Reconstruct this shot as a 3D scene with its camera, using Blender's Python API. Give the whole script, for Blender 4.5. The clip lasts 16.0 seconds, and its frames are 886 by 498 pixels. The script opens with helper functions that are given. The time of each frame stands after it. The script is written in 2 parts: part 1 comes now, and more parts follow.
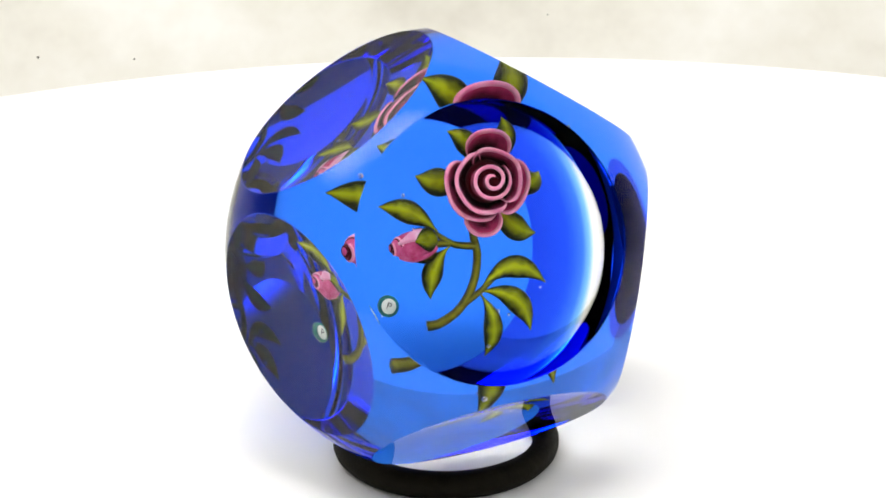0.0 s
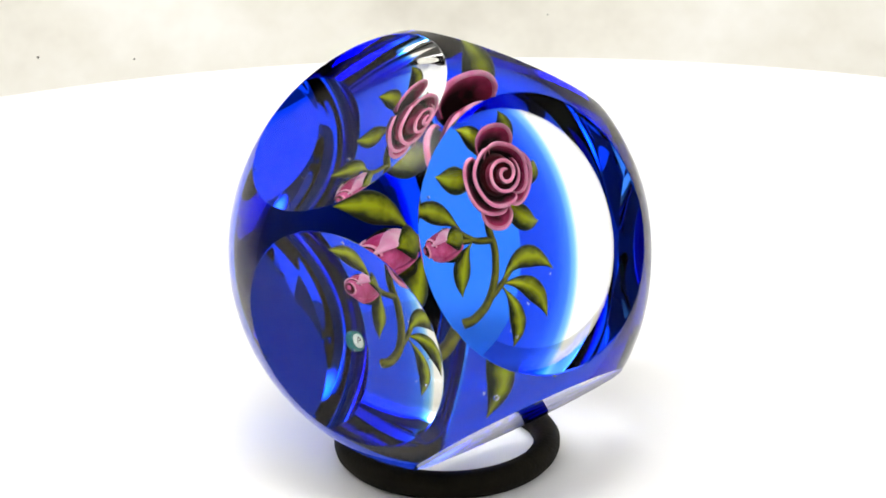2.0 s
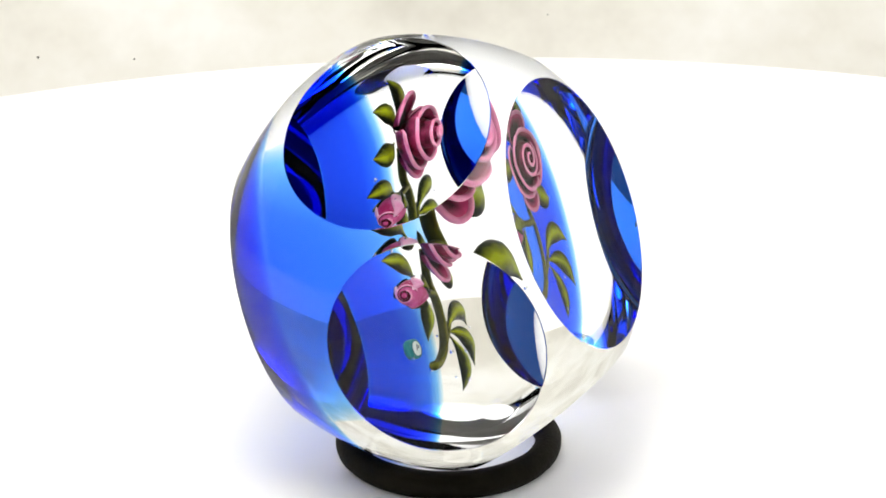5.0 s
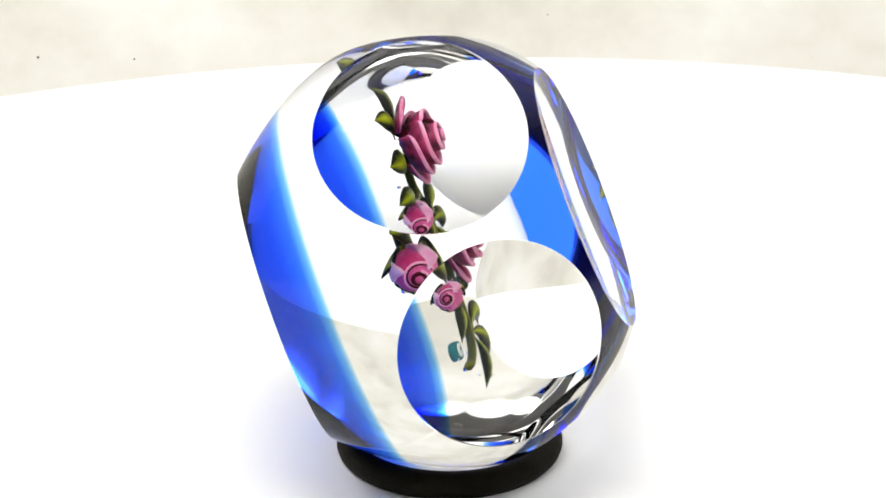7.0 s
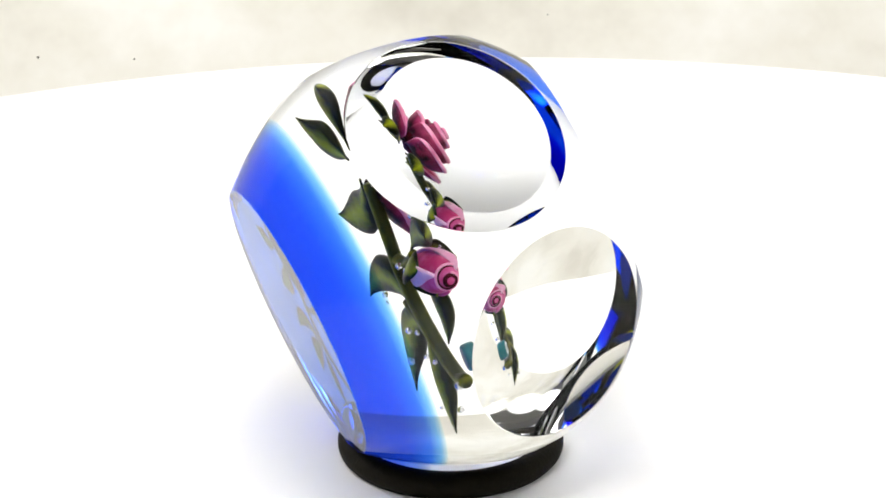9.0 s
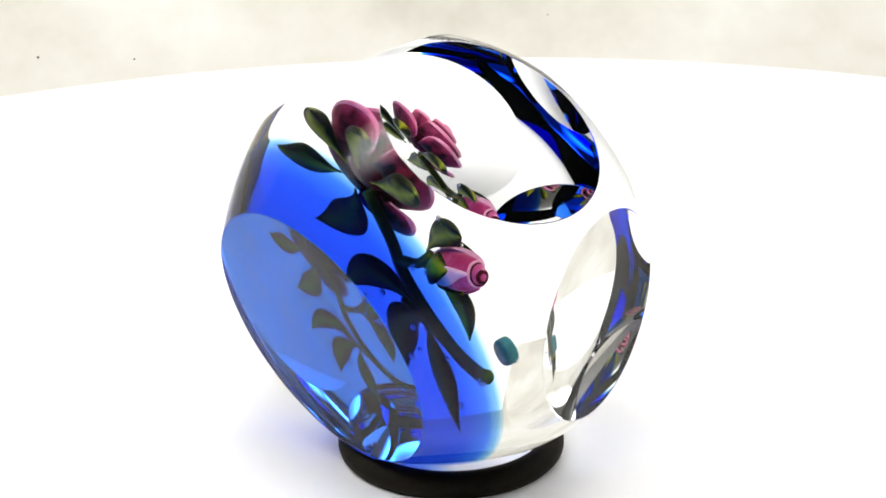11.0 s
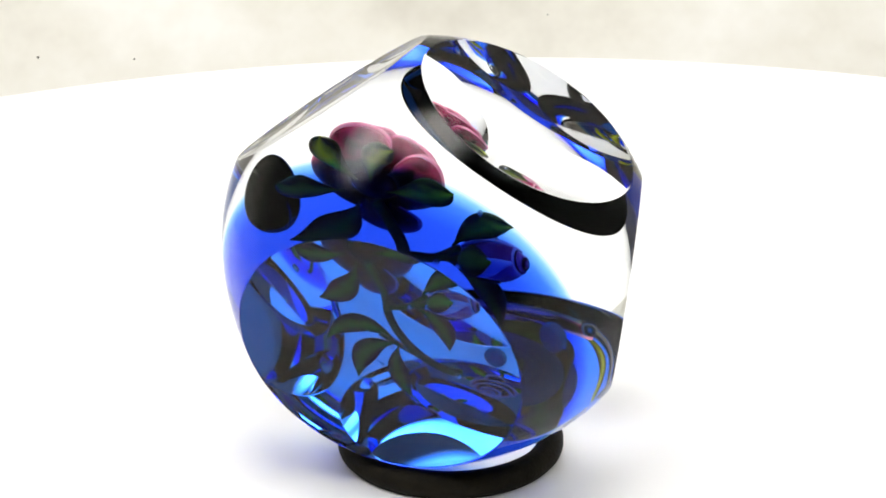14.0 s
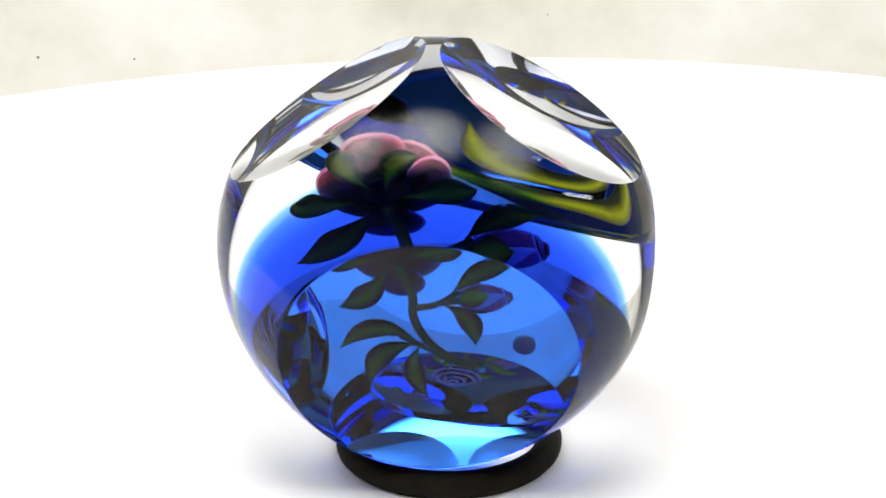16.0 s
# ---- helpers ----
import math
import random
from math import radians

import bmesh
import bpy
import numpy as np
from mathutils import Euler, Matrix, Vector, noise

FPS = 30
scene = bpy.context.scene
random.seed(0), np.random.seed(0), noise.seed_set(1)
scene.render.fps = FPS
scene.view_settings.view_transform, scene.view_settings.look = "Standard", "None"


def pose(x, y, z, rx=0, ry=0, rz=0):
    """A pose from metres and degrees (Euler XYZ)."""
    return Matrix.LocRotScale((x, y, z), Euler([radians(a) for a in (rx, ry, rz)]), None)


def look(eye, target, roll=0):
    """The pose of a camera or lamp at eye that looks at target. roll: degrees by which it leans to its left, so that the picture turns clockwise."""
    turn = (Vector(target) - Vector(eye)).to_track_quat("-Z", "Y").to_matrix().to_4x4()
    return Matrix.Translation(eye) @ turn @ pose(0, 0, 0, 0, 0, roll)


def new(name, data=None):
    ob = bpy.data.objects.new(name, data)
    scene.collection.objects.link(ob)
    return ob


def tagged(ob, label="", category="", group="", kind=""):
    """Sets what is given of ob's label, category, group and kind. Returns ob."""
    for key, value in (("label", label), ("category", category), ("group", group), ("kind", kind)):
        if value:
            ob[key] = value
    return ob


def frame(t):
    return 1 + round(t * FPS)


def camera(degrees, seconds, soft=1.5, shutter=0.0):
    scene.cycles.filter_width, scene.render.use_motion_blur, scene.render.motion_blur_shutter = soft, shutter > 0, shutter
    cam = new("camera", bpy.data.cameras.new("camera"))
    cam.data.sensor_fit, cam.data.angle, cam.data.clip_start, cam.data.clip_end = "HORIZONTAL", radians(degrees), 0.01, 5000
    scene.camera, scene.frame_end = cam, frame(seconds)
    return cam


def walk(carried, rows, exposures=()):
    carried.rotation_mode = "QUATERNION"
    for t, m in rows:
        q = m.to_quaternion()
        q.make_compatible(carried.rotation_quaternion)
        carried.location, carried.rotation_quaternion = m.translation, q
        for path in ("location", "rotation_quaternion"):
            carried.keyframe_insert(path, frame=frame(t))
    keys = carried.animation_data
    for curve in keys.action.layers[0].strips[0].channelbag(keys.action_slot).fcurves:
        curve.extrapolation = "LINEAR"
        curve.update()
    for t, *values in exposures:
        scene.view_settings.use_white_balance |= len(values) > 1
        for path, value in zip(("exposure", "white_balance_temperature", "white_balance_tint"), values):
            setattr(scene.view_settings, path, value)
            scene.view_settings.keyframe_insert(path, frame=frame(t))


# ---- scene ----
# A faceted glass paperweight turns slowly on a rubber ring, on a round white table in a small studio.
# Lengths of the paperweight are in metres, its own space has z along the axis from base to front.

# ---------------- camera ----------------
cam = camera(20.765, 16.0, soft=1.7)
EYE = pose(0.0, -0.3991, 0.15614, 68.659, 0, -0.058) @ pose(0, 0, 0, 0, 0, -0.49)
walk(cam, [(0.0, EYE), (16.0, EYE)])

# ---------------- light ----------------
world = bpy.data.worlds.new("world")
world.use_nodes = True
scene.world = world
world.node_tree.nodes["Background"].inputs["Color"].default_value = (0.9, 0.95, 1.0, 1)
world.node_tree.nodes["Background"].inputs["Strength"].default_value = 0.3
scene.cycles.max_bounces = 32
scene.cycles.transmission_bounces = 32
scene.cycles.transparent_max_bounces = 32
scene.view_settings.exposure = -0.13


def softbox(name, eye, target, width, depth, watts, colour, edge=0.5):
    """A diffuser lamp, brightest in its middle and soft towards its edge."""
    lamp = bpy.data.lights.new(name, "AREA")
    lamp.shape, lamp.size, lamp.size_y, lamp.energy, lamp.color = "RECTANGLE", width, depth, watts, colour
    lamp.use_nodes = True
    nt = lamp.node_tree
    geo = nt.nodes.new("ShaderNodeNewGeometry")
    sub = nt.nodes.new("ShaderNodeVectorMath")
    sub.operation = "SUBTRACT"
    sub.inputs[1].default_value = (0.5, 0.5, 0.0)
    nt.links.new(geo.outputs["Parametric"], sub.inputs[0])
    size = nt.nodes.new("ShaderNodeVectorMath")
    size.operation = "LENGTH"
    nt.links.new(sub.outputs[0], size.inputs[0])
    fall = nt.nodes.new("ShaderNodeMapRange")
    fall.interpolation_type = "SMOOTHSTEP"
    for key, value in (("From Min", 0.5), ("From Max", 0.5 - edge), ("To Min", 0.0), ("To Max", 1.0)):
        fall.inputs[key].default_value = value
    nt.links.new(size.outputs["Value"], fall.inputs["Value"])
    nt.links.new(fall.outputs["Result"], nt.nodes["Emission"].inputs["Strength"])
    ob = new(name, lamp)
    ob.matrix_world = look(eye, target)
    return ob


WARM = (1.0, 0.985, 0.965)
softbox("softbox_left", (-0.80, -0.24, 1.20), (0, 0.15, 0), 0.80, 1.00, 50, WARM)
softbox("softbox_right", (0.74, -0.38, 1.20), (0, 0.15, 0), 0.95, 1.00, 42, WARM)
softbox("softbox_over", (-0.10, -0.34, 1.28), (0, 0.15, 0), 1.10, 0.90, 66, WARM)

# ---------------- materials ----------------


def material(name):
    mat = bpy.data.materials.new(name)
    mat.use_nodes = True
    nt = mat.node_tree
    return mat, nt, nt.nodes["Principled BSDF"]


def node(nt, kind, **props):
    n = nt.nodes.new(kind)
    for key, value in props.items():
        n.inputs[key].default_value = value
    return n


def ramp(nt, fac, stops):
    n = nt.nodes.new("ShaderNodeValToRGB")
    e = n.color_ramp.elements
    while len(e) < len(stops):
        e.new(0.5)
    for el, (p, c) in zip(e, stops):
        el.position, el.color = p, (*c, 1)
    nt.links.new(fac, n.inputs["Fac"])
    return n.outputs["Color"]


def mottled(name, stops, scale, rough, fine=0.0, bump=0.0, detail=4.0, spec=0.5):
    """A surface whose colour wanders between the stops, with fine grain on top."""
    mat, nt, b = material(name)
    co = nt.nodes.new("ShaderNodeTexCoord")
    big = node(nt, "ShaderNodeTexNoise", Scale=scale, Detail=detail, Roughness=0.6)
    nt.links.new(co.outputs["Object"], big.inputs["Vector"])
    col = ramp(nt, big.outputs["Fac"], stops)
    nt.links.new(col, b.inputs["Base Color"])
    b.inputs["Roughness"].default_value = rough
    b.inputs["Specular IOR Level"].default_value = spec
    if bump:
        small = node(nt, "ShaderNodeTexNoise", Scale=fine, Detail=3.0)
        nt.links.new(co.outputs["Object"], small.inputs["Vector"])
        bp = node(nt, "ShaderNodeBump", Strength=bump, Distance=0.0004)
        nt.links.new(small.outputs["Fac"], bp.inputs["Height"])
        nt.links.new(bp.outputs["Normal"], b.inputs["Normal"])
    return mat


def clear_glass(name, ior, cut=1.0):
    """Clear glass; cut above 1 takes the sheen off what it reflects, as a polarising filter does, and leaves total reflection whole."""
    mat, nt, b = material(name)
    nt.nodes.remove(b)
    bend = node(nt, "ShaderNodeBsdfRefraction", Roughness=0.0, IOR=ior)
    bend.inputs["Color"].default_value = (0.985, 0.992, 0.99, 1)
    gloss = node(nt, "ShaderNodeBsdfGlossy", Roughness=0.0)
    gloss.inputs["Color"].default_value = (1, 1, 1, 1)
    fres = node(nt, "ShaderNodeFresnel", IOR=ior)
    power = nt.nodes.new("ShaderNodeMath")
    power.operation = "POWER"
    power.inputs[1].default_value = cut
    nt.links.new(fres.outputs[0], power.inputs[0])
    mix = nt.nodes.new("ShaderNodeMixShader")
    nt.links.new(power.outputs[0], mix.inputs[0])
    nt.links.new(bend.outputs[0], mix.inputs[1])
    nt.links.new(gloss.outputs[0], mix.inputs[2])
    nt.links.new(mix.outputs[0], nt.nodes["Material Output"].inputs["Surface"])
    return mat


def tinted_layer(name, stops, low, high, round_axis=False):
    """Coloured glass fused into the clear: it tints what passes and bends nothing; the tint pales from the base to the
    front, or outwards from its axis, painted so for the shorter way light takes through the blue there."""
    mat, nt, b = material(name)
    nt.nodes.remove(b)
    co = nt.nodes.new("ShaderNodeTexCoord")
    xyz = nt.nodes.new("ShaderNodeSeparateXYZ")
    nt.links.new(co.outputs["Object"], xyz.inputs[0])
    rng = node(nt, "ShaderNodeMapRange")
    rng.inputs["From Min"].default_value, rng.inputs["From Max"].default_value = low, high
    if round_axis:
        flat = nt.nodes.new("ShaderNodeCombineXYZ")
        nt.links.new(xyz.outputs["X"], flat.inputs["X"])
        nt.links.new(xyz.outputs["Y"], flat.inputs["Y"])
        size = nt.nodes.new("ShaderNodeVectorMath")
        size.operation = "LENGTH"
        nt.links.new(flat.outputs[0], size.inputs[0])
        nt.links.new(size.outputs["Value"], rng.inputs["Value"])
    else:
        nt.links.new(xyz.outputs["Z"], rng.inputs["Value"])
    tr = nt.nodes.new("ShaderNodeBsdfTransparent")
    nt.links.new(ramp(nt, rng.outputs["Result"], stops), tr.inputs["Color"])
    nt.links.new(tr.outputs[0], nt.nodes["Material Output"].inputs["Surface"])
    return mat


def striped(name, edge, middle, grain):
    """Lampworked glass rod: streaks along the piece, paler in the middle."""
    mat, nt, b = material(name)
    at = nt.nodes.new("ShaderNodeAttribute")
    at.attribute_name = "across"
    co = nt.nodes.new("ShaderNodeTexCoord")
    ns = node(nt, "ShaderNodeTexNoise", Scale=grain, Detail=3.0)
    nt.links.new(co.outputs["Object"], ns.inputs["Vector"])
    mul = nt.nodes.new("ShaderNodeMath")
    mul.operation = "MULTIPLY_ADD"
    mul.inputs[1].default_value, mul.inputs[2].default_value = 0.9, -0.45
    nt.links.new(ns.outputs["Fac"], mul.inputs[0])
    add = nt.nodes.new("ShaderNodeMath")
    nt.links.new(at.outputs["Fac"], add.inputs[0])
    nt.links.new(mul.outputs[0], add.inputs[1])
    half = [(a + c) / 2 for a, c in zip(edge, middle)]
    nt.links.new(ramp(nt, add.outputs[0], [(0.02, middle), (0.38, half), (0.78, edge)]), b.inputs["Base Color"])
    b.inputs["Roughness"].default_value = 0.45
    b.inputs["Specular IOR Level"].default_value = 0.15
    return mat


GLASS = clear_glass("clear_glass", 1.538, 1.35)
AIR = clear_glass("air_bubble", 0.658)
BLUE_BACK = tinted_layer("blue_glass_back", [(0, (0.06, 0.25, 0.95)), (1, (0.06, 0.25, 0.95))], -1, 1)
# Light's path through the blue is painted in: deep on sides, pale at rims.
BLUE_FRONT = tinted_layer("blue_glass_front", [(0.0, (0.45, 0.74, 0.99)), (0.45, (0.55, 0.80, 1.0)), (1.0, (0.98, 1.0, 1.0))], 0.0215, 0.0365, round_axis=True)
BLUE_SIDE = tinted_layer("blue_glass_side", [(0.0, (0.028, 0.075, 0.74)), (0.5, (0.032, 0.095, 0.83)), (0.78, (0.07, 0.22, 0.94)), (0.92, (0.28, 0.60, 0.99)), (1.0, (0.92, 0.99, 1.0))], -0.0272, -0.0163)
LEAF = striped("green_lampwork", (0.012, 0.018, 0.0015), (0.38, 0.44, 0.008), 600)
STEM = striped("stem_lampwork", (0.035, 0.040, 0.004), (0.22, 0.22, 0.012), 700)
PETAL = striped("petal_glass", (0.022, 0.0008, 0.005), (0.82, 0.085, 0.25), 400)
RIM = mottled("petal_rim_glass", [(0.3, (0.86, 0.21, 0.42)), (0.7, (0.95, 0.46, 0.64))], 400, 0.45, spec=0.15)
HEART = mottled("rose_heart_glass", [(0.3, (0.045, 0.001, 0.005)), (0.7, (0.11, 0.004, 0.015))], 700, 0.45, spec=0.1)
BUD_PINK = mottled("bud_glass", [(0.35, (0.50, 0.03, 0.13)), (0.65, (0.74, 0.14, 0.36))], 350, 0.45, spec=0.15)
BUD_PALE = mottled("bud_pale_glass", [(0.35, (0.78, 0.30, 0.52)), (0.65, (0.90, 0.62, 0.74))], 260, 0.45, spec=0.15)
CANE_SIDE = mottled("cane_teal", [(0.3, (0.008, 0.08, 0.085)), (0.7, (0.03, 0.25, 0.24))], 900, 0.45, spec=0.15)
CANE_FACE = mottled("cane_white", [(0.3, (0.62, 0.72, 0.68)), (0.7, (0.8, 0.84, 0.8))], 900, 0.45, spec=0.15)
INK = mottled("cane_letter", [(0.3, (0.02, 0.025, 0.03)), (0.7, (0.05, 0.05, 0.06))], 900, 0.5, spec=0.1)
RUBBER = mottled("black_rubber", [(0.3, (0.005, 0.0038, 0.0014)), (0.7, (0.011, 0.0085, 0.0035))], 220, 0.7, fine=1500, bump=0.35, spec=0.15)
WHITE = mottled("white_laminate", [(0.3, (0.84, 0.84, 0.84)), (0.7, (0.88, 0.88, 0.875))], 6, 0.6, fine=400, bump=0.03, spec=0.2)
BACKDROP = mottled("mottled_backdrop", [(0.33, (0.63, 0.605, 0.53)), (0.48, (0.755, 0.735, 0.66)), (0.64, (0.84, 0.83, 0.78))], 11, 0.9, fine=300, bump=0.05, detail=5, spec=0.1)
PLASTER = mottled("grey_plaster", [(0.3, (0.21, 0.205, 0.195)), (0.7, (0.26, 0.255, 0.245))], 3, 0.9, fine=200, bump=0.05, spec=0.1)
BOUNCE_PLASTER = mottled("pale_bounce_plaster", [(0.3, (0.37, 0.37, 0.36)), (0.7, (0.42, 0.42, 0.41))], 3, 0.9, fine=200, bump=0.05, spec=0.1)
FLOORING = mottled("grey_floor", [(0.3, (0.40, 0.39, 0.37)), (0.7, (0.48, 0.47, 0.45))], 4, 0.7, fine=200, bump=0.05)
SPECK = mottled("dark_speck", [(0.3, (0.12, 0.11, 0.09)), (0.7, (0.2, 0.19, 0.16))], 500, 0.9)

# ---------------- mesh helpers ----------------


def mesh_of(name, bm, mat, smooth=True):
    me = bpy.data.meshes.new(name)
    bmesh.ops.recalc_face_normals(bm, faces=bm.faces)
    for f in bm.faces:
        f.smooth = smooth
    bm.to_mesh(me)
    bm.free()
    me.materials.append(mat)
    return me


def part(name, bm, mat, parent, label="", smooth=True):
    ob = new(name, mesh_of(name, bm, mat, smooth))
    ob.parent = parent
    return tagged(ob, label)


def thing(name, bm, mat, label, category, kind="", group="", smooth=True):
    return tagged(new(name, mesh_of(name, bm, mat, smooth)), label, category, group, kind)


def box(bm, lo, hi, bevel=0.0):
    m = Matrix.LocRotScale([(a + b) / 2 for a, b in zip(lo, hi)], None, [b - a for a, b in zip(lo, hi)])
    made = bmesh.ops.create_cube(bm, size=1, matrix=m)
    if bevel:
        edges = {e for v in made["verts"] for e in v.link_edges}
        bmesh.ops.bevel(bm, geom=list(edges), offset=bevel, segments=2, affect="EDGES")


def lathe(bm, profile, n=96, closed=True):
    """Turns a profile of (radius, z) round the z axis."""
    rings = [[bm.verts.new((r * math.cos(2 * math.pi * i / n), r * math.sin(2 * math.pi * i / n), z)) for i in range(n)] for r, z in profile]
    pairs = list(zip(rings, rings[1:] + rings[:1])) if closed else list(zip(rings, rings[1:]))
    for a, b in pairs:
        for i in range(n):
            bm.faces.new((a[i], a[(i + 1) % n], b[(i + 1) % n], b[i]))
    return rings


def spline(points, n):
    """A smooth curve through the points (Catmull-Rom)."""
    p = [Vector(q) for q in points]
    p = [2 * p[0] - p[1]] + p + [2 * p[-1] - p[-2]]
    out = []
    for k in range(n):
        s = k / (n - 1) * (len(p) - 3)
        i = min(int(s), len(p) - 4)
        u = s - i
        a, b, c, d = p[i:i + 4]
        out.append(0.5 * ((2 * b) + (c - a) * u + (2 * a - 5 * b + 4 * c - d) * u * u + (3 * b - a - 3 * c + d) * u ** 3))
    return out


def sweep(bm, path, sizes, up=Vector((0, 0, 1)), m=12):
    """Sweeps an ellipse along the path; sizes: half width and half thickness at each point. Marks how far across each vertex lies."""
    layer = bm.verts.layers.float.get("across") or bm.verts.layers.float.new("across")
    rings = []
    for k, c in enumerate(path):
        t = (path[min(k + 1, len(path) - 1)] - path[max(k - 1, 0)]).normalized()
        side = t.cross(up).normalized()
        top = side.cross(t).normalized()
        w, h = sizes[k]
        ring = []
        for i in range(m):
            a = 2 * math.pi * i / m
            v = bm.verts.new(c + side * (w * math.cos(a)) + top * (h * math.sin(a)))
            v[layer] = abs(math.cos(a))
            ring.append(v)
        rings.append(ring)
    for a, b in zip(rings, rings[1:]):
        for i in range(m):
            bm.faces.new((a[i], a[(i + 1) % m], b[(i + 1) % m], b[i]))
    for ring in (rings[0], rings[-1]):
        bm.faces.new(ring)


# ---------------- the studio ----------------
TABLE_Z = -0.0395
FLOOR_Z = TABLE_Z - 0.75


def studio():
    # Unseen shell: pale side walls bounce light in, grey ones keep reflections low.
    x0, x1, y0, y1, top = -1.5, 1.5, -2.2, 1.3, 1.75
    for name, lo, hi, mat, label in (
            ("floor", (x0 - 0.1, y0 - 0.1, FLOOR_Z - 0.1), (x1 + 0.1, y1 + 0.1, FLOOR_Z), FLOORING, "plain grey studio floor under the table"),
            ("ceiling", (x0 - 0.1, y0 - 0.1, top), (x1 + 0.1, y1 + 0.1, top + 0.1), PLASTER, "unseen plain grey ceiling added to close the studio"),
            ("wall_west", (x0 - 0.1, y0, FLOOR_Z), (x0, y1, top), BOUNCE_PLASTER, "unseen pale plaster wall added to bounce side light"),
            ("wall_east", (x1, y0, FLOOR_Z), (x1 + 0.1, y1, top), BOUNCE_PLASTER, "unseen pale plaster wall added to bounce side light"),
            ("wall_south", (x0 - 0.1, y0 - 0.1, FLOOR_Z), (x1 + 0.1, y0, top), PLASTER, "unseen plain grey wall added to close the studio"),
            ("wall_north", (x0 - 0.1, y1, FLOOR_Z), (x1 + 0.1, y1 + 0.1, top), PLASTER, "unseen plain grey wall added to close the studio")):
        bm = bmesh.new()
        box(bm, lo, hi)
        thing(name, bm, mat, label, "wall" if "wall" in name else name, "structure", smooth=False)


def backdrop():
    """A sheet that lies on the floor behind the table and sweeps up the wall."""
    line = spline([(0, 0.30, FLOOR_Z + 0.004), (0, 0.33, -0.50), (0, 0.37, -0.28), (0, 0.44, -0.15), (0, 0.53, -0.03), (0, 0.61, 0.12), (0, 0.67, 0.40), (0, 0.70, 1.1)], 60)
    bm = bmesh.new()
    rows = []
    for k, p in enumerate(line):
        t = (line[min(k + 1, 59)] - line[max(k - 1, 0)]).normalized()
        n = Vector((0, -t.z, t.y)) * 0.004
        rows.append([bm.verts.new(v) for v in ((-1.4, p.y, p.z), (1.4, p.y, p.z), (1.4, p.y - n.y, p.z - n.z), (-1.4, p.y - n.y, p.z - n.z))])
    for a, b in zip(rows, rows[1:]):
        for i in range(4):
            bm.faces.new((a[i], a[(i + 1) % 4], b[(i + 1) % 4], b[i]))
    bm.faces.new(rows[0])
    bm.faces.new(rows[-1])
    return thing("backdrop", bm, BACKDROP, "mottled cream and grey backdrop behind the white table", "backdrop", "structure", smooth=False)


def round_table():
    root = tagged(new("round_table"), "plain white round table with a smooth matt top", "table")
    root.location = (0.013, -0.028, FLOOR_Z)
    r, h = 0.280, 0.75
    bm = bmesh.new()
    rings = lathe(bm, [(0.02, h - 0.022), (r - 0.004, h - 0.022), (r, h - 0.018), (r, h - 0.004), (r - 0.0012, h - 0.0012), (r - 0.004, h), (0.02, h)], 192, closed=False)
    bm.faces.new(rings[0])
    bm.faces.new(rings[-1])
    ob = part("tabletop", bm, WHITE, root)
    ob.data.set_sharp_from_angle(angle=radians(30))
    bm = bmesh.new()
    rings = lathe(bm, [(0.05, 0.02), (0.03, 0.06), (0.03, h - 0.06), (0.07, h - 0.023)], 48, closed=False)
    bm.faces.new(rings[0])
    bm.faces.new(rings[-1])
    part("column", bm, WHITE, root)
    bm = bmesh.new()
    rings = lathe(bm, [(0.2, 0.0), (0.2, 0.012), (0.19, 0.02), (0.04, 0.024)], 64, closed=False)
    bm.faces.new(rings[0])
    bm.faces.new(rings[-1])
    part("foot", bm, WHITE, root)
    return root


studio()
backdrop()
round_table()


def rubber_ring():
    bm = bmesh.new()
    outer, inner, h = 0.0206, 0.0158, 0.0046
    profile = [(outer - 0.0012, 0.0), (outer - 0.0003, 0.0010), (outer, 0.0019), (outer, 0.0030), (outer - 0.0005, 0.0038), (outer - 0.0013, h - 0.0002),
               (outer - 0.0022, h), (inner + 0.0012, h - 0.0002), (inner + 0.0003, h - 0.0011), (inner, 0.0025), (inner + 0.0003, 0.001), (inner + 0.0012, 0.0)]
    lathe(bm, profile, 128)
    return thing("rubber_ring", bm, RUBBER, "worn black rubber ring lying on the white table", "ring")


RING = rubber_ring()

# ---------------- the paperweight ----------------
TILT, PHASE, RATE = 20.351, 26.137, 9.3117
CENTRE = Vector((0.00024, 0.00047, -0.00073))
RADIUS = 0.03929
# where the middle of the ground body lies beside the middle of the flower's setting
SEAT = Vector((0.00026, 0.00037, -0.00056))
# cut faces: angle from the axis, angle round it, offset and hollow in radii
CUTS = [(5.87, 157.53, 0.7388, 0.0459), (77.5, 123.98, 0.8606, 0.0274), (75.99, 193.33, 0.8626, 0.0274), (71.5, 268.79, 0.8446, 0.0274),
        (69.0, 341.0, 0.862, 0.0274), (77.32, 54.9, 0.8526, 0.0274), (178.02, 144.35, 0.6985, 0.0)]


def girth(z):
    """The squared radius of the blown body at height z along its axis, in radii."""
    return max(0.0, 1 + 0.15266 * z - 1.28897 * z * z - 0.29097 * z ** 3 + 0.26379 * z ** 4)


def girth_slope(z):
    return 0.15266 - 2.57793 * z - 0.8729 * z * z + 1.05515 * z ** 3


paperweight = tagged(new("paperweight"), "faceted clear glass paperweight with blue ground and pink rose", "paperweight")


def unit_normal(k):
    a, b = radians(CUTS[k][0]), radians(CUTS[k][1])
    return Vector((math.sin(a) * math.cos(b), math.sin(a) * math.sin(b), math.cos(a)))


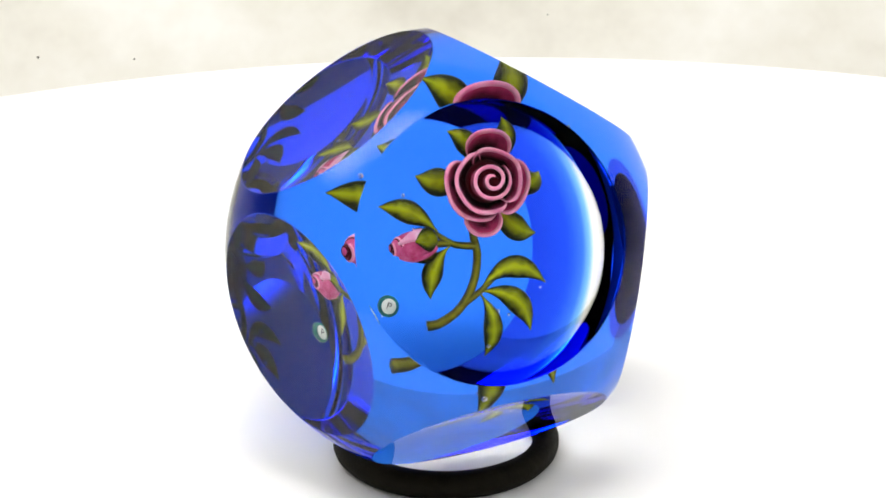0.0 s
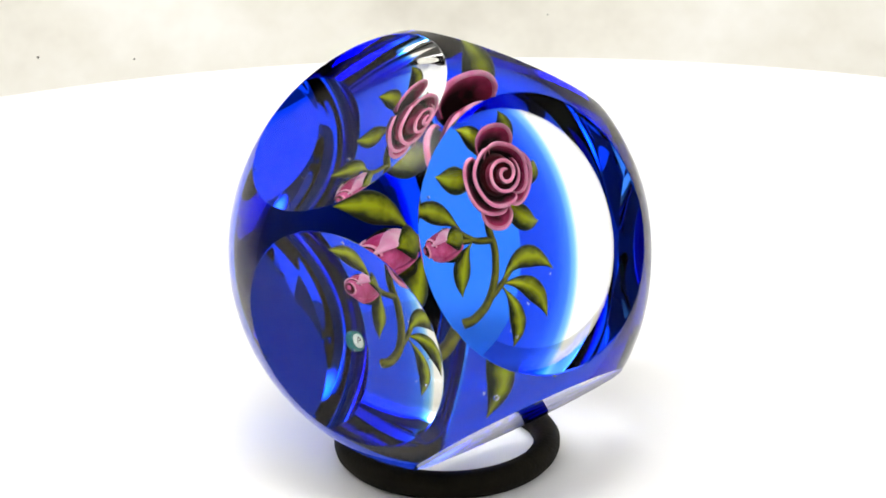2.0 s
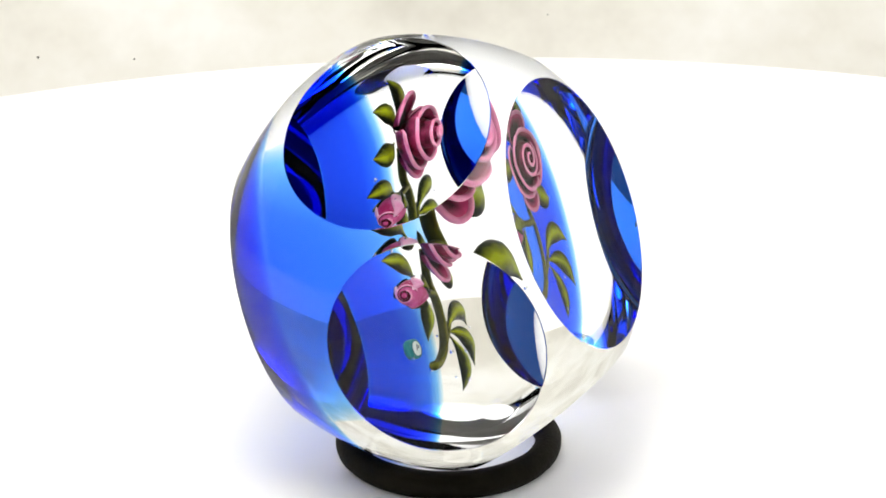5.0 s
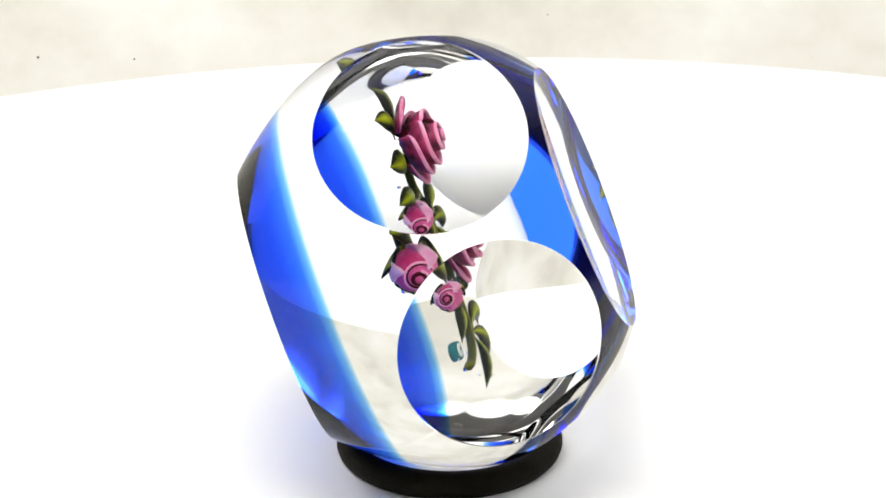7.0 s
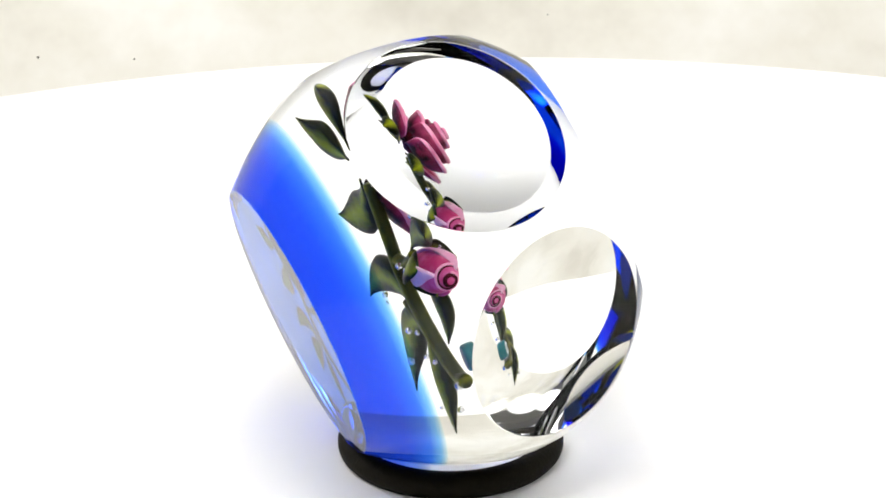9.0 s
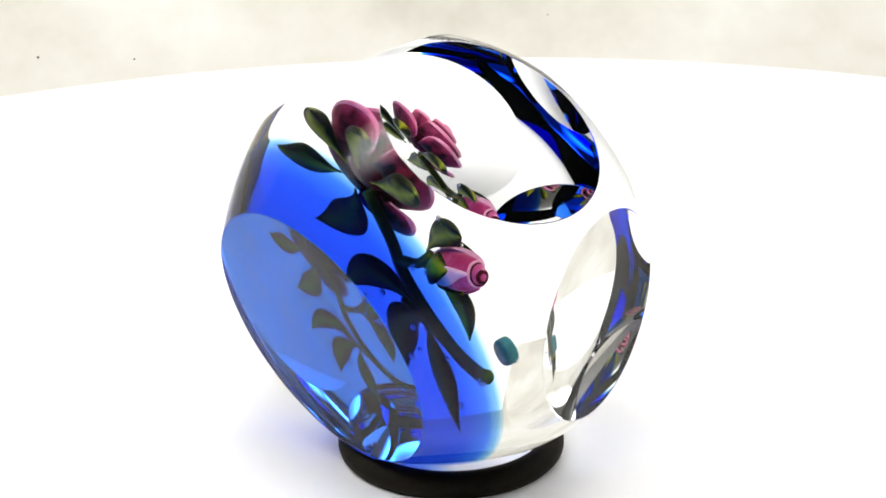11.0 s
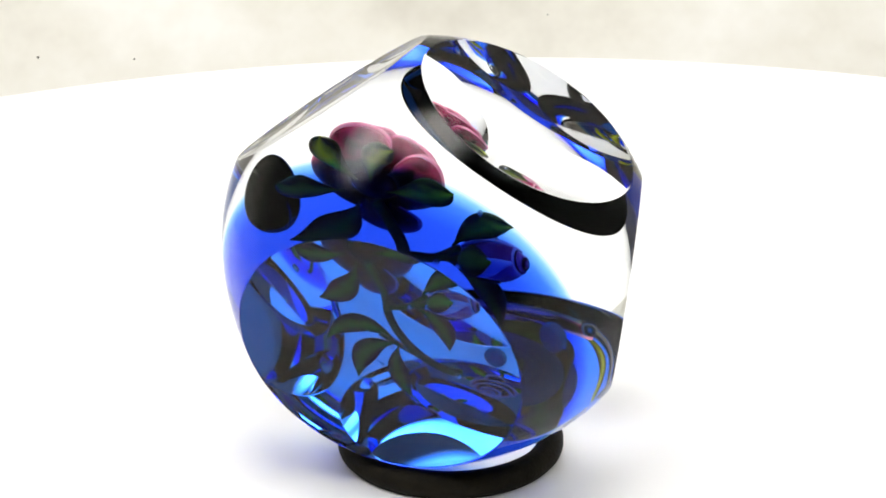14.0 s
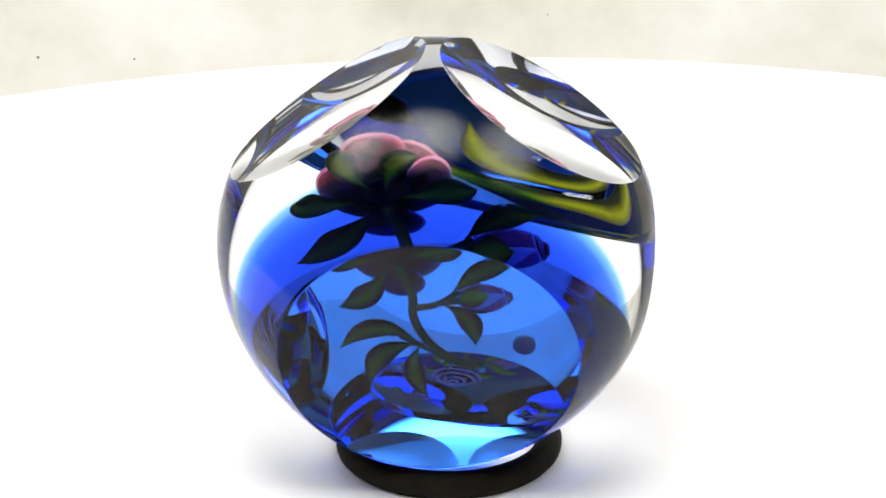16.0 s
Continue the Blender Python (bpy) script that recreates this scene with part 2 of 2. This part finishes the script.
def cut_body(bm, shrink, nu, nv, hollow):
    """A blown body of revolution with all the cut faces ground into it, hollowed like shallow lenses."""
    mark = bm.faces.layers.int.new("cut")
    reach = bm.verts.layers.float.new("reach")
    low, high = -0.86, 0.84
    rings = []
    for j in range(nv + 1):
        z = low + (high - low) * j / nv
        r = math.sqrt(girth(z))
        rings.append([bm.verts.new((r * math.cos(2 * math.pi * i / nu), r * math.sin(2 * math.pi * i / nu), z)) for i in range(nu)])
    for p, q in zip(rings, rings[1:]):
        for i in range(nu):
            bm.faces.new((p[i], p[(i + 1) % nu], q[(i + 1) % nu], q[i]))
    bm.faces.new(rings[0])
    bm.faces.new(rings[-1])
    for k, cut in enumerate(CUTS):
        n = unit_normal(k)
        res = bmesh.ops.bisect_plane(bm, geom=bm.verts[:] + bm.edges[:] + bm.faces[:], dist=1e-6, plane_co=n * cut[2], plane_no=n, clear_outer=True)
        edges = [e for e in res["geom_cut"] if isinstance(e, bmesh.types.BMEdge)]
        made = bmesh.ops.contextual_create(bm, geom=edges)
        for f in made["faces"]:
            f[mark] = k + 1
    steps = 18
    for f in [f for f in bm.faces if f[mark] and hollow]:
        k = f[mark] - 1
        n, o, dip = unit_normal(k), CUTS[k][2], CUTS[k][3]
        outer = list(f.verts)
        bm.faces.remove(f)
        rim = [v.co.copy() for v in outer]
        middle = sum(rim, Vector()) / len(rim)
        size = [(p - middle).length for p in rim]
        for v, d in zip(outer, size):
            v[reach] = d
        for j in range(1, steps + 1):
            r = 0.988 if j == 1 else 1 - j / steps
            if j < steps:
                inner = [bm.verts.new(middle + (p - middle) * r - n * dip * (1 - r * r)) for p in rim]
                for v, d in zip(inner, size):
                    v[reach] = d
                for i in range(len(rim)):
                    q = bm.faces.new((outer[i], outer[(i + 1) % len(rim)], inner[(i + 1) % len(rim)], inner[i]))
                    q[mark] = k + 1
                outer = inner
            else:
                tip = bm.verts.new(middle - n * dip)
                tip[reach] = 1.0
                for i in range(len(rim)):
                    q = bm.faces.new((outer[i], outer[(i + 1) % len(rim)], tip))
                    q[mark] = k + 1
    for v in bm.verts:
        v.co = v.co * (RADIUS - shrink) + SEAT


def true_normals(me):
    """Gives the curved skin the exact normals of the body and the cut faces those of their hollows."""
    marks = me.attributes["cut"].data
    reach = me.attributes["reach"].data
    middles = {}
    for f in me.polygons:
        k = marks[f.index].value - 1
        if k >= 0 and len(f.vertices) == 3:
            for vi in f.vertices:
                if reach[vi].value == 1.0:
                    middles[k] = (me.vertices[vi].co - SEAT) / RADIUS
    normals = [None] * len(me.loops)
    for f in me.polygons:
        f.use_smooth = True
        k = marks[f.index].value - 1
        for li in f.loop_indices:
            vi = me.loops[li].vertex_index
            u = (me.vertices[vi].co - SEAT) / RADIUS
            skin = Vector((u.x, u.y, -girth_slope(u.z) / 2)).normalized()
            if k >= 0:
                n = unit_normal(k)
                side = u - middles[k]
                side -= n * side.dot(n)
                rim = side.length > 0.9975 * reach[vi].value
                flat = (n - side * (2 * CUTS[k][3] / reach[vi].value ** 2)).normalized()
                # the polished rim of each cut is slightly rounded
                skin = (skin * 0.6 + flat).normalized() if rim else flat
            normals[li] = skin
    me.normals_split_custom_set(normals)


def glass_body():
    bm = bmesh.new()
    cut_body(bm, 0.0, 288, 160, True)
    ob = part("glass_body", bm, GLASS, paperweight, "clear polished glass body with hollowed round facets")
    true_normals(ob.data)
    return ob


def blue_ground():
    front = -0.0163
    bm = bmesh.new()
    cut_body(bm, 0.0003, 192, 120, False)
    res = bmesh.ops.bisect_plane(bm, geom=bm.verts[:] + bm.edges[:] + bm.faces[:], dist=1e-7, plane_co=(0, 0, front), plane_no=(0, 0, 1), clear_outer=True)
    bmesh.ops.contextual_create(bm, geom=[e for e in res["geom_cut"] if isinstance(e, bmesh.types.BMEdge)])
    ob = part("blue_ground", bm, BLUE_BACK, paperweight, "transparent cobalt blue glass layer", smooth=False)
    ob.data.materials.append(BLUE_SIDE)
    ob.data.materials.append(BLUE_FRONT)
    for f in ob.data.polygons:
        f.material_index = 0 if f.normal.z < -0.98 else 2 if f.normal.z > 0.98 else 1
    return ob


glass_body()
blue_ground()

MM = 0.001


def mm(x, y, z):
    return Vector((x, y, z)) * MM


def leaf(base, bend, tip, width, thick=1.0, lift=0.8, curl=0.8):
    """A lampworked leaf: a thick blade from base to tip, drawn out to a curled point."""
    b, c, t = mm(*base), mm(*bend), mm(*tip)
    n = 22
    path, sizes = [], []
    for k in range(n):
        u = k / (n - 1)
        q = b * (1 - u) ** 2 + c * (2 * u * (1 - u)) + t * u * u
        q.z += MM * (lift * math.sin(math.pi * u) - curl * max(0, u - 0.7) * 2)
        path.append(q)
        s = math.sin(math.pi * min(1, u ** 1.2)) ** 1.05
        w = max(0.22, s * width / 2) if u < 0.5 else max(0.09, s * width / 2)
        sizes.append((w * MM, max(0.16, s * thick) * MM if u < 0.5 else max(0.08, s * thick) * MM))
    bm = bmesh.new()
    sweep(bm, path, sizes, m=16)
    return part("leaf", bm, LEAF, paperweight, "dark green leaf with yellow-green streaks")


leaf((-3.3, 4.0, -2.4), (-7.6, 9.3, -2.6), (-14.0, 10.4, -2.4), 4.4)
leaf((-1.4, 1.0, -2.4), (-7.2, -2.0, -2.4), (-6.8, -8.0, -2.6), 4.2)
leaf((3.1, -8.1, -2.4), (10.5, -1.2, -2.6), (16.9, -9.2, -2.6), 4.4)
leaf((3.0, -8.3, -2.4), (11.4, -9.0, -2.6), (12.1, -17.5, -2.6), 4.7)
leaf((3.0, -8.8, -2.4), (6.2, -15.0, -2.8), (1.9, -20.5, -3.0), 4.0)
leaf((8.2, 13.5, -2.2), (14.5, 18.6, -2.6), (13.2, 23.1, -2.6), 4.6)
leaf((6.3, 13.5, -2.2), (6.4, 19.8, -2.6), (1.9, 22.0, -2.6), 4.6)
leaf((4.4, 12.0, -2.2), (-1.8, 12.2, -2.6), (-5.8, 14.8, -2.4), 5.4)
leaf((10.0, 11.0, -2.2), (17.4, 8.6, -2.6), (19.2, 12.0, -2.8), 4.6)
leaf((8.2, 9.0, -2.2), (10.6, 1.0, -2.6), (16.6, 0.6, -2.8), 5.0)


def stem():
    bm = bmesh.new()
    path = spline([mm(6.0, 9.5, -2.0), mm(3.8, 3.2, -2.6), mm(3.8, -1.6, -2.6), mm(2.0, -6.6, -2.6), mm(-1.5, -10.7, -2.7), mm(-5.8, -12.7, -3.0), mm(-8.4, -12.8, -3.2)], 40)
    sizes = [((0.80 + 0.18 * (k / 39) ** 3) * MM, (0.8 + 0.15 * (k / 39)) * MM) for k in range(40)]
    sweep(bm, path, sizes, m=14)
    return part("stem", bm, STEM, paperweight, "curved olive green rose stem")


def twig(points, r0, r1, parent):
    bm = bmesh.new()
    path = spline([mm(*p) for p in points], 18)
    sweep(bm, path, [((r0 + (r1 - r0) * k / 17) * MM,) * 2 for k in range(18)], m=12)
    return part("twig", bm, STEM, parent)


STALK = stem()
twig([(3.6, 0.2, -2.6), (0.6, 0.8, -2.6), (-1.0, 1.5, -2.6), (-4.1, 3.9, -2.5)], 0.75, 0.55, STALK)
twig([(-1.2, 1.5, -2.6), (-2.8, 1.7, -2.4), (-4.6, 2.0, -2.2)], 0.6, 0.75, STALK)
twig([(-0.6, -10.0, -2.7), (1.2, -9.2, -2.6), (3.1, -8.3, -2.5), (6.3, -6.4, -2.5)], 0.8, 0.5, STALK)


def rose_bud():
    tail, nose = mm(-4.4, 2.2, -2.2), mm(-13.5, 2.6, -1.5)
    n = 20
    path = [tail.lerp(nose, k / (n - 1)) for k in range(n)]
    sizes = [(2.65 * MM * max(0.12, math.sin(math.pi * min(1, 0.12 + 0.86 * k / (n - 1))) ** 0.62),) * 2 for k in range(n)]
    bm = bmesh.new()
    sweep(bm, path, sizes, m=24)
    bud = part("rose_bud", bm, BUD_PINK, paperweight, "closed pink rose bud with dark red tip")
    axis = (nose - tail).normalized()
    side = axis.cross(Vector((0, 0, 1))).normalized()
    up = side.cross(axis).normalized()
    # rolled petal edges at the nose: a pale lip with a dark line wound inside it
    for name, mat, r0, r1, push, size in (("lip", RIM, 0.95, 1.95, -0.35, 0.22), ("swirl", HEART, 0.75, 1.75, -0.05, 0.16)):
        bm = bmesh.new()
        roll = []
        for k in range(56):
            u = k / 55
            a = 0.6 + 7.2 * u
            r = (r0 + (r1 - r0) * u) * MM
            back = 0.2 + 1.6 * u ** 1.5 - push
            roll.append(nose - axis * back * MM + (side * math.cos(a) + up * math.sin(a)) * r)
        sweep(bm, roll, [(size * MM, size * MM)] * 56, up=axis, m=8)
        part(name, bm, mat, bud)
    bm = bmesh.new()
    sweep(bm, [nose - axis * 1.3 * MM, nose - axis * 0.5 * MM, nose - axis * 0.05 * MM], [(1.15 * MM,) * 2, (1.0 * MM,) * 2, (0.75 * MM,) * 2], m=18)
    part("bud_tip", bm, HEART, bud)
    # overlapping petals and green sepals
    for turn, mat, name, reach in ((0.4, BUD_PALE, "petal", 0.86), (2.5, BUD_PINK, "petal", 0.8), (4.6, BUD_PALE, "petal", 0.84), (1.2, LEAF, "sepal", 0.52), (3.3, LEAF, "sepal", 0.48), (5.2, LEAF, "sepal", 0.55)):
        bm = bmesh.new()
        pts, wide = [], []
        for k in range(12):
            u = k / 11
            s = 2.65 * MM * max(0.12, math.sin(math.pi * min(1, 0.12 + 0.86 * u * reach)) ** 0.62)
            a = turn + (0.8 * u if name == "petal" else 0.15 * u)
            pts.append(tail.lerp(nose, u * reach) + (side * math.cos(a) + up * math.sin(a)) * s * (1.0 if name == "petal" else 1.1))
            wide.append((max(0.1, math.sin(math.pi * (0.15 + 0.83 * u))) * (1.5 if name == "petal" else 2.3) * MM, 0.34 * MM))
        radial = (side * math.cos(turn + 0.3) + up * math.sin(turn + 0.3))
        sweep(bm, pts, wide, up=radial, m=10)
        part(name, bm, mat, bud)
    return bud


rose_bud()


def rose():
    cx, cy = 6.5, 11.7
    bm = bmesh.new()
    # heart: a low dome that fills the flower
    prof = [(0.05, 5.9), (1.6, 5.4), (3.0, 4.2), (4.0, 2.2), (3.8, 0.4), (2.6, -1.2), (0.05, -2.0)]
    n = 48
    rings = [[bm.verts.new(mm(cx + r * math.cos(2 * math.pi * i / n), cy + r * math.sin(2 * math.pi * i / n), z)) for i in range(n)] for r, z in prof]
    for a, b in zip(rings, rings[1:]):
        for i in range(n):
            bm.faces.new((a[i], a[(i + 1) % n], b[(i + 1) % n], b[i]))
    bm.faces.new(rings[0])
    bm.faces.new(rings[-1])
    flower = part("rose", bm, HEART, paperweight, "open pink rose with spiral heart and pale petal rims")

    def petal(base, rim, thick=0.5, lip=0.5):
        """A petal between the curves base and rim: dark where it starts, pale at its rolled edge."""
        wall = bmesh.new()
        across = wall.verts.layers.float.new("across")
        nv = 8
        m = len(rim)
        axis = mm(cx, cy, 0)
        faces = []
        for back in (0, 1):
            grid = []
            for k in range(m):
                col = []
                out = Vector((rim[k].x - axis.x, rim[k].y - axis.y, 0)).normalized()
                for j in range(nv + 1):
                    v = j / nv
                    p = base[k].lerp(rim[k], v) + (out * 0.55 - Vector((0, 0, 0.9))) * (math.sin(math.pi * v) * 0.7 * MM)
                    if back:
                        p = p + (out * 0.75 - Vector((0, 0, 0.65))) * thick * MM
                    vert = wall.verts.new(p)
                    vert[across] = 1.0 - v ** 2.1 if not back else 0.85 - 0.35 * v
                    col.append(vert)
                grid.append(col)
            faces.append(grid)
        up, dn = faces
        for i in range(m - 1):
            for j in range(nv):
                wall.faces.new((up[i][j], up[i + 1][j], up[i + 1][j + 1], up[i][j + 1]))
                wall.faces.new((dn[i][j], dn[i][j + 1], dn[i + 1][j + 1], dn[i + 1][j]))
            wall.faces.new((up[i][nv], up[i + 1][nv], dn[i + 1][nv], dn[i][nv]))
            wall.faces.new((up[i][0], dn[i][0], dn[i + 1][0], up[i + 1][0]))
        for i in (0, m - 1):
            for j in range(nv):
                wall.faces.new((up[i][j], up[i][j + 1], dn[i][j + 1], dn[i][j]))
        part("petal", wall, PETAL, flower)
        edge = bmesh.new()
        pts = [p + (Vector((p.x - axis.x, p.y - axis.y, 0)).normalized() * 0.3 - Vector((0, 0, 0.25))) * thick * MM for p in rim]
        sweep(edge, pts, [(lip * MM * min(1, 0.25 + 7 * min(k, m - 1 - k) / m),) * 2 for k in range(m)], m=8)
        part("petal_rim", edge, RIM, flower)

    def ring_point(a, r, z):
        return mm(cx + 1.06 * r * math.cos(a), cy + 0.96 * r * math.sin(a), z)

    # spiral heart: one long petal rolled up, opening anticlockwise
    table = [(60, 0.55), (150, 1.15), (240, 1.45), (330, 1.65), (420, 2.25), (510, 3.05), (600, 3.3), (690, 3.4), (760, 3.55)]
    m = 90
    rim, base = [], []
    for k in range(m):
        deg = 60 + 700 * k / (m - 1)
        i = max(q for q in range(len(table) - 1) if table[q][0] <= deg)
        (d0, r0), (d1, r1) = table[i:i + 2]
        r = r0 + (r1 - r0) * (deg - d0) / (d1 - d0)
        z = 7.0 - 1.6 * k / (m - 1)
        rim.append(ring_point(radians(deg), r, z))
        base.append(ring_point(radians(deg), r * 0.85, z - 2.6))
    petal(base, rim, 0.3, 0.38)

    # bowls and lobes: from angle, to angle, base radius and height, rim radius and height, roundness
    for a0, a1, rb, zb, rr, zr, pw in ((95, 305, 3.4, 1.2, 5.9, 4.3, 9), (-62, 118, 3.4, 1.4, 5.7, 4.6, 9),
                                       (128, 285, 3.2, -0.6, 7.5, 2.6, 5), (-75, 35, 3.2, -0.8, 7.9, 2.0, 4),
                                       (38, 112, 3.0, -0.9, 9.6, 2.0, 2.4), (232, 292, 3.0, -1.4, 9.9, 0.6, 2.4)):
        m = 46
        rim, base = [], []
        for k in range(m):
            u = -1 + 2 * k / (m - 1)
            a = radians((a0 + a1) / 2 + u * (a1 - a0) / 2)
            f = (1 - abs(u) ** pw) ** 0.5
            f = 0.25 + 0.75 * f
            wave = 1 + 0.02 * math.sin(5 * a + rr)
            rim.append(ring_point(a, (rb + (rr - rb) * f) * wave, zb + (zr - zb) * f))
            base.append(ring_point(a, rb * 0.9, zb))
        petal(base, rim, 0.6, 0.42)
    return flower


rose()


def signature_cane():
    c, r = (-15.3, -7.7, -4.0), 2.0
    bm = bmesh.new()
    rings = lathe(bm, [(r * MM * 0.92, 0), (r * MM, 0.3 * MM), (r * MM, 1.5 * MM), (r * MM * 0.94, 1.7 * MM)], 32, closed=False)
    bm.faces.new(rings[0])
    bm.faces.new(rings[-1])
    cane = part("signature_cane", bm, CANE_SIDE, paperweight, "small teal signature cane with white lettered face")
    cane.matrix_local = Matrix.Translation(mm(*c)) @ pose(0, 0, 0, 4, -4, -30)
    bm = bmesh.new()
    rings = lathe(bm, [(1.42 * MM, 1.6 * MM), (1.42 * MM, 1.80 * MM), (1.30 * MM, 1.86 * MM)], 32, closed=False)
    bm.faces.new(rings[0])
    bm.faces.new(rings[-1])
    part("cane_face", bm, CANE_FACE, cane)
    font = bpy.data.curves.new("letter", "FONT")
    font.body, font.size, font.extrude, font.align_x, font.align_y = "P", 1.9 * MM, 0.03 * MM, "CENTER", "CENTER"
    tmp = new("letter_curve", font)
    bpy.context.view_layer.update()
    me = bpy.data.meshes.new_from_object(tmp)
    bpy.data.objects.remove(tmp)
    me.materials.clear()
    me.materials.append(INK)
    letter = new("letter", me)
    letter.parent = cane
    letter.location = mm(0, 0, 1.92)
    return cane


signature_cane()


def bubbles():
    spots = [(10.6, -9.6, -2.0), (7.8, -13.6, -2.0), (-9.0, 11.6, -2.4), (-8.6, 5.4, -0.2), (-16.8, -9.2, -3.0), (2.6, -18.6, -1.8), (15.2, -9.8, -2.0), (-3.2, -0.9, -2.2),
             (4.0, -8.6, -4.2), (6.5, -12.8, -4.4), (-1.0, -11.4, -3.9), (-7.8, -13.2, -4.0), (2.6, -17.5, -4.0), (-4.4, 2.2, -4.2), (8.0, -5.4, -4.2), (-1.0, 1.6, -4.0), (1.4, -8.2, -4.0)]
    for k, p in enumerate(spots):
        bm = bmesh.new()
        bmesh.ops.create_uvsphere(bm, u_segments=12, v_segments=8, radius=(0.22 + 0.09 * (k % 3) + (0.22 if k > 8 and k % 2 else 0.0)) * MM, matrix=Matrix.Translation(mm(*p)))
        part("bubble", bm, AIR, paperweight, "tiny trapped air bubble")


bubbles()


def backdrop_specks():
    """Small dark marks on the backdrop."""
    for x, y, z, r in ((-0.150, 0.470, -0.105, 0.0005), (-0.149, 0.485, -0.086, 0.0004), (-0.114, 0.470, -0.106, 0.0004), (-0.142, 0.446, -0.140, 0.0004), (-0.129, 0.447, -0.139, 0.0004), (-0.007, 0.470, -0.106, 0.0003), (0.041, 0.480, -0.093, 0.0003)):
        bm = bmesh.new()
        bmesh.ops.create_uvsphere(bm, u_segments=8, v_segments=6, radius=r, matrix=Matrix.Translation((x, y, z)))
        thing("speck", bm, SPECK, "tiny dark speck on the pale backdrop", "speck", group="specks on the backdrop")


backdrop_specks()


def motions():
    rows, ring_rows = [], []
    lie = Matrix.Translation(CENTRE) @ pose(0, 0, 0, 90 - TILT, 0, 0)
    shift = [(0, 0.65), (3.5, 1.0), (7.0, 1.3), (9.0, 1.5), (12.5, 1.6), (16.0, 1.2)]
    for k in range(33):
        t = k / 2
        turn = pose(0, 0, 0, 0, 0, PHASE + RATE * t)
        rows.append((t, turn @ lie))
    for t, x in shift:
        ring_rows.append((t, pose(x * MM, 0, TABLE_Z, 0, 0, RATE * t)))
    walk(paperweight, rows)
    walk(RING, ring_rows)


motions()
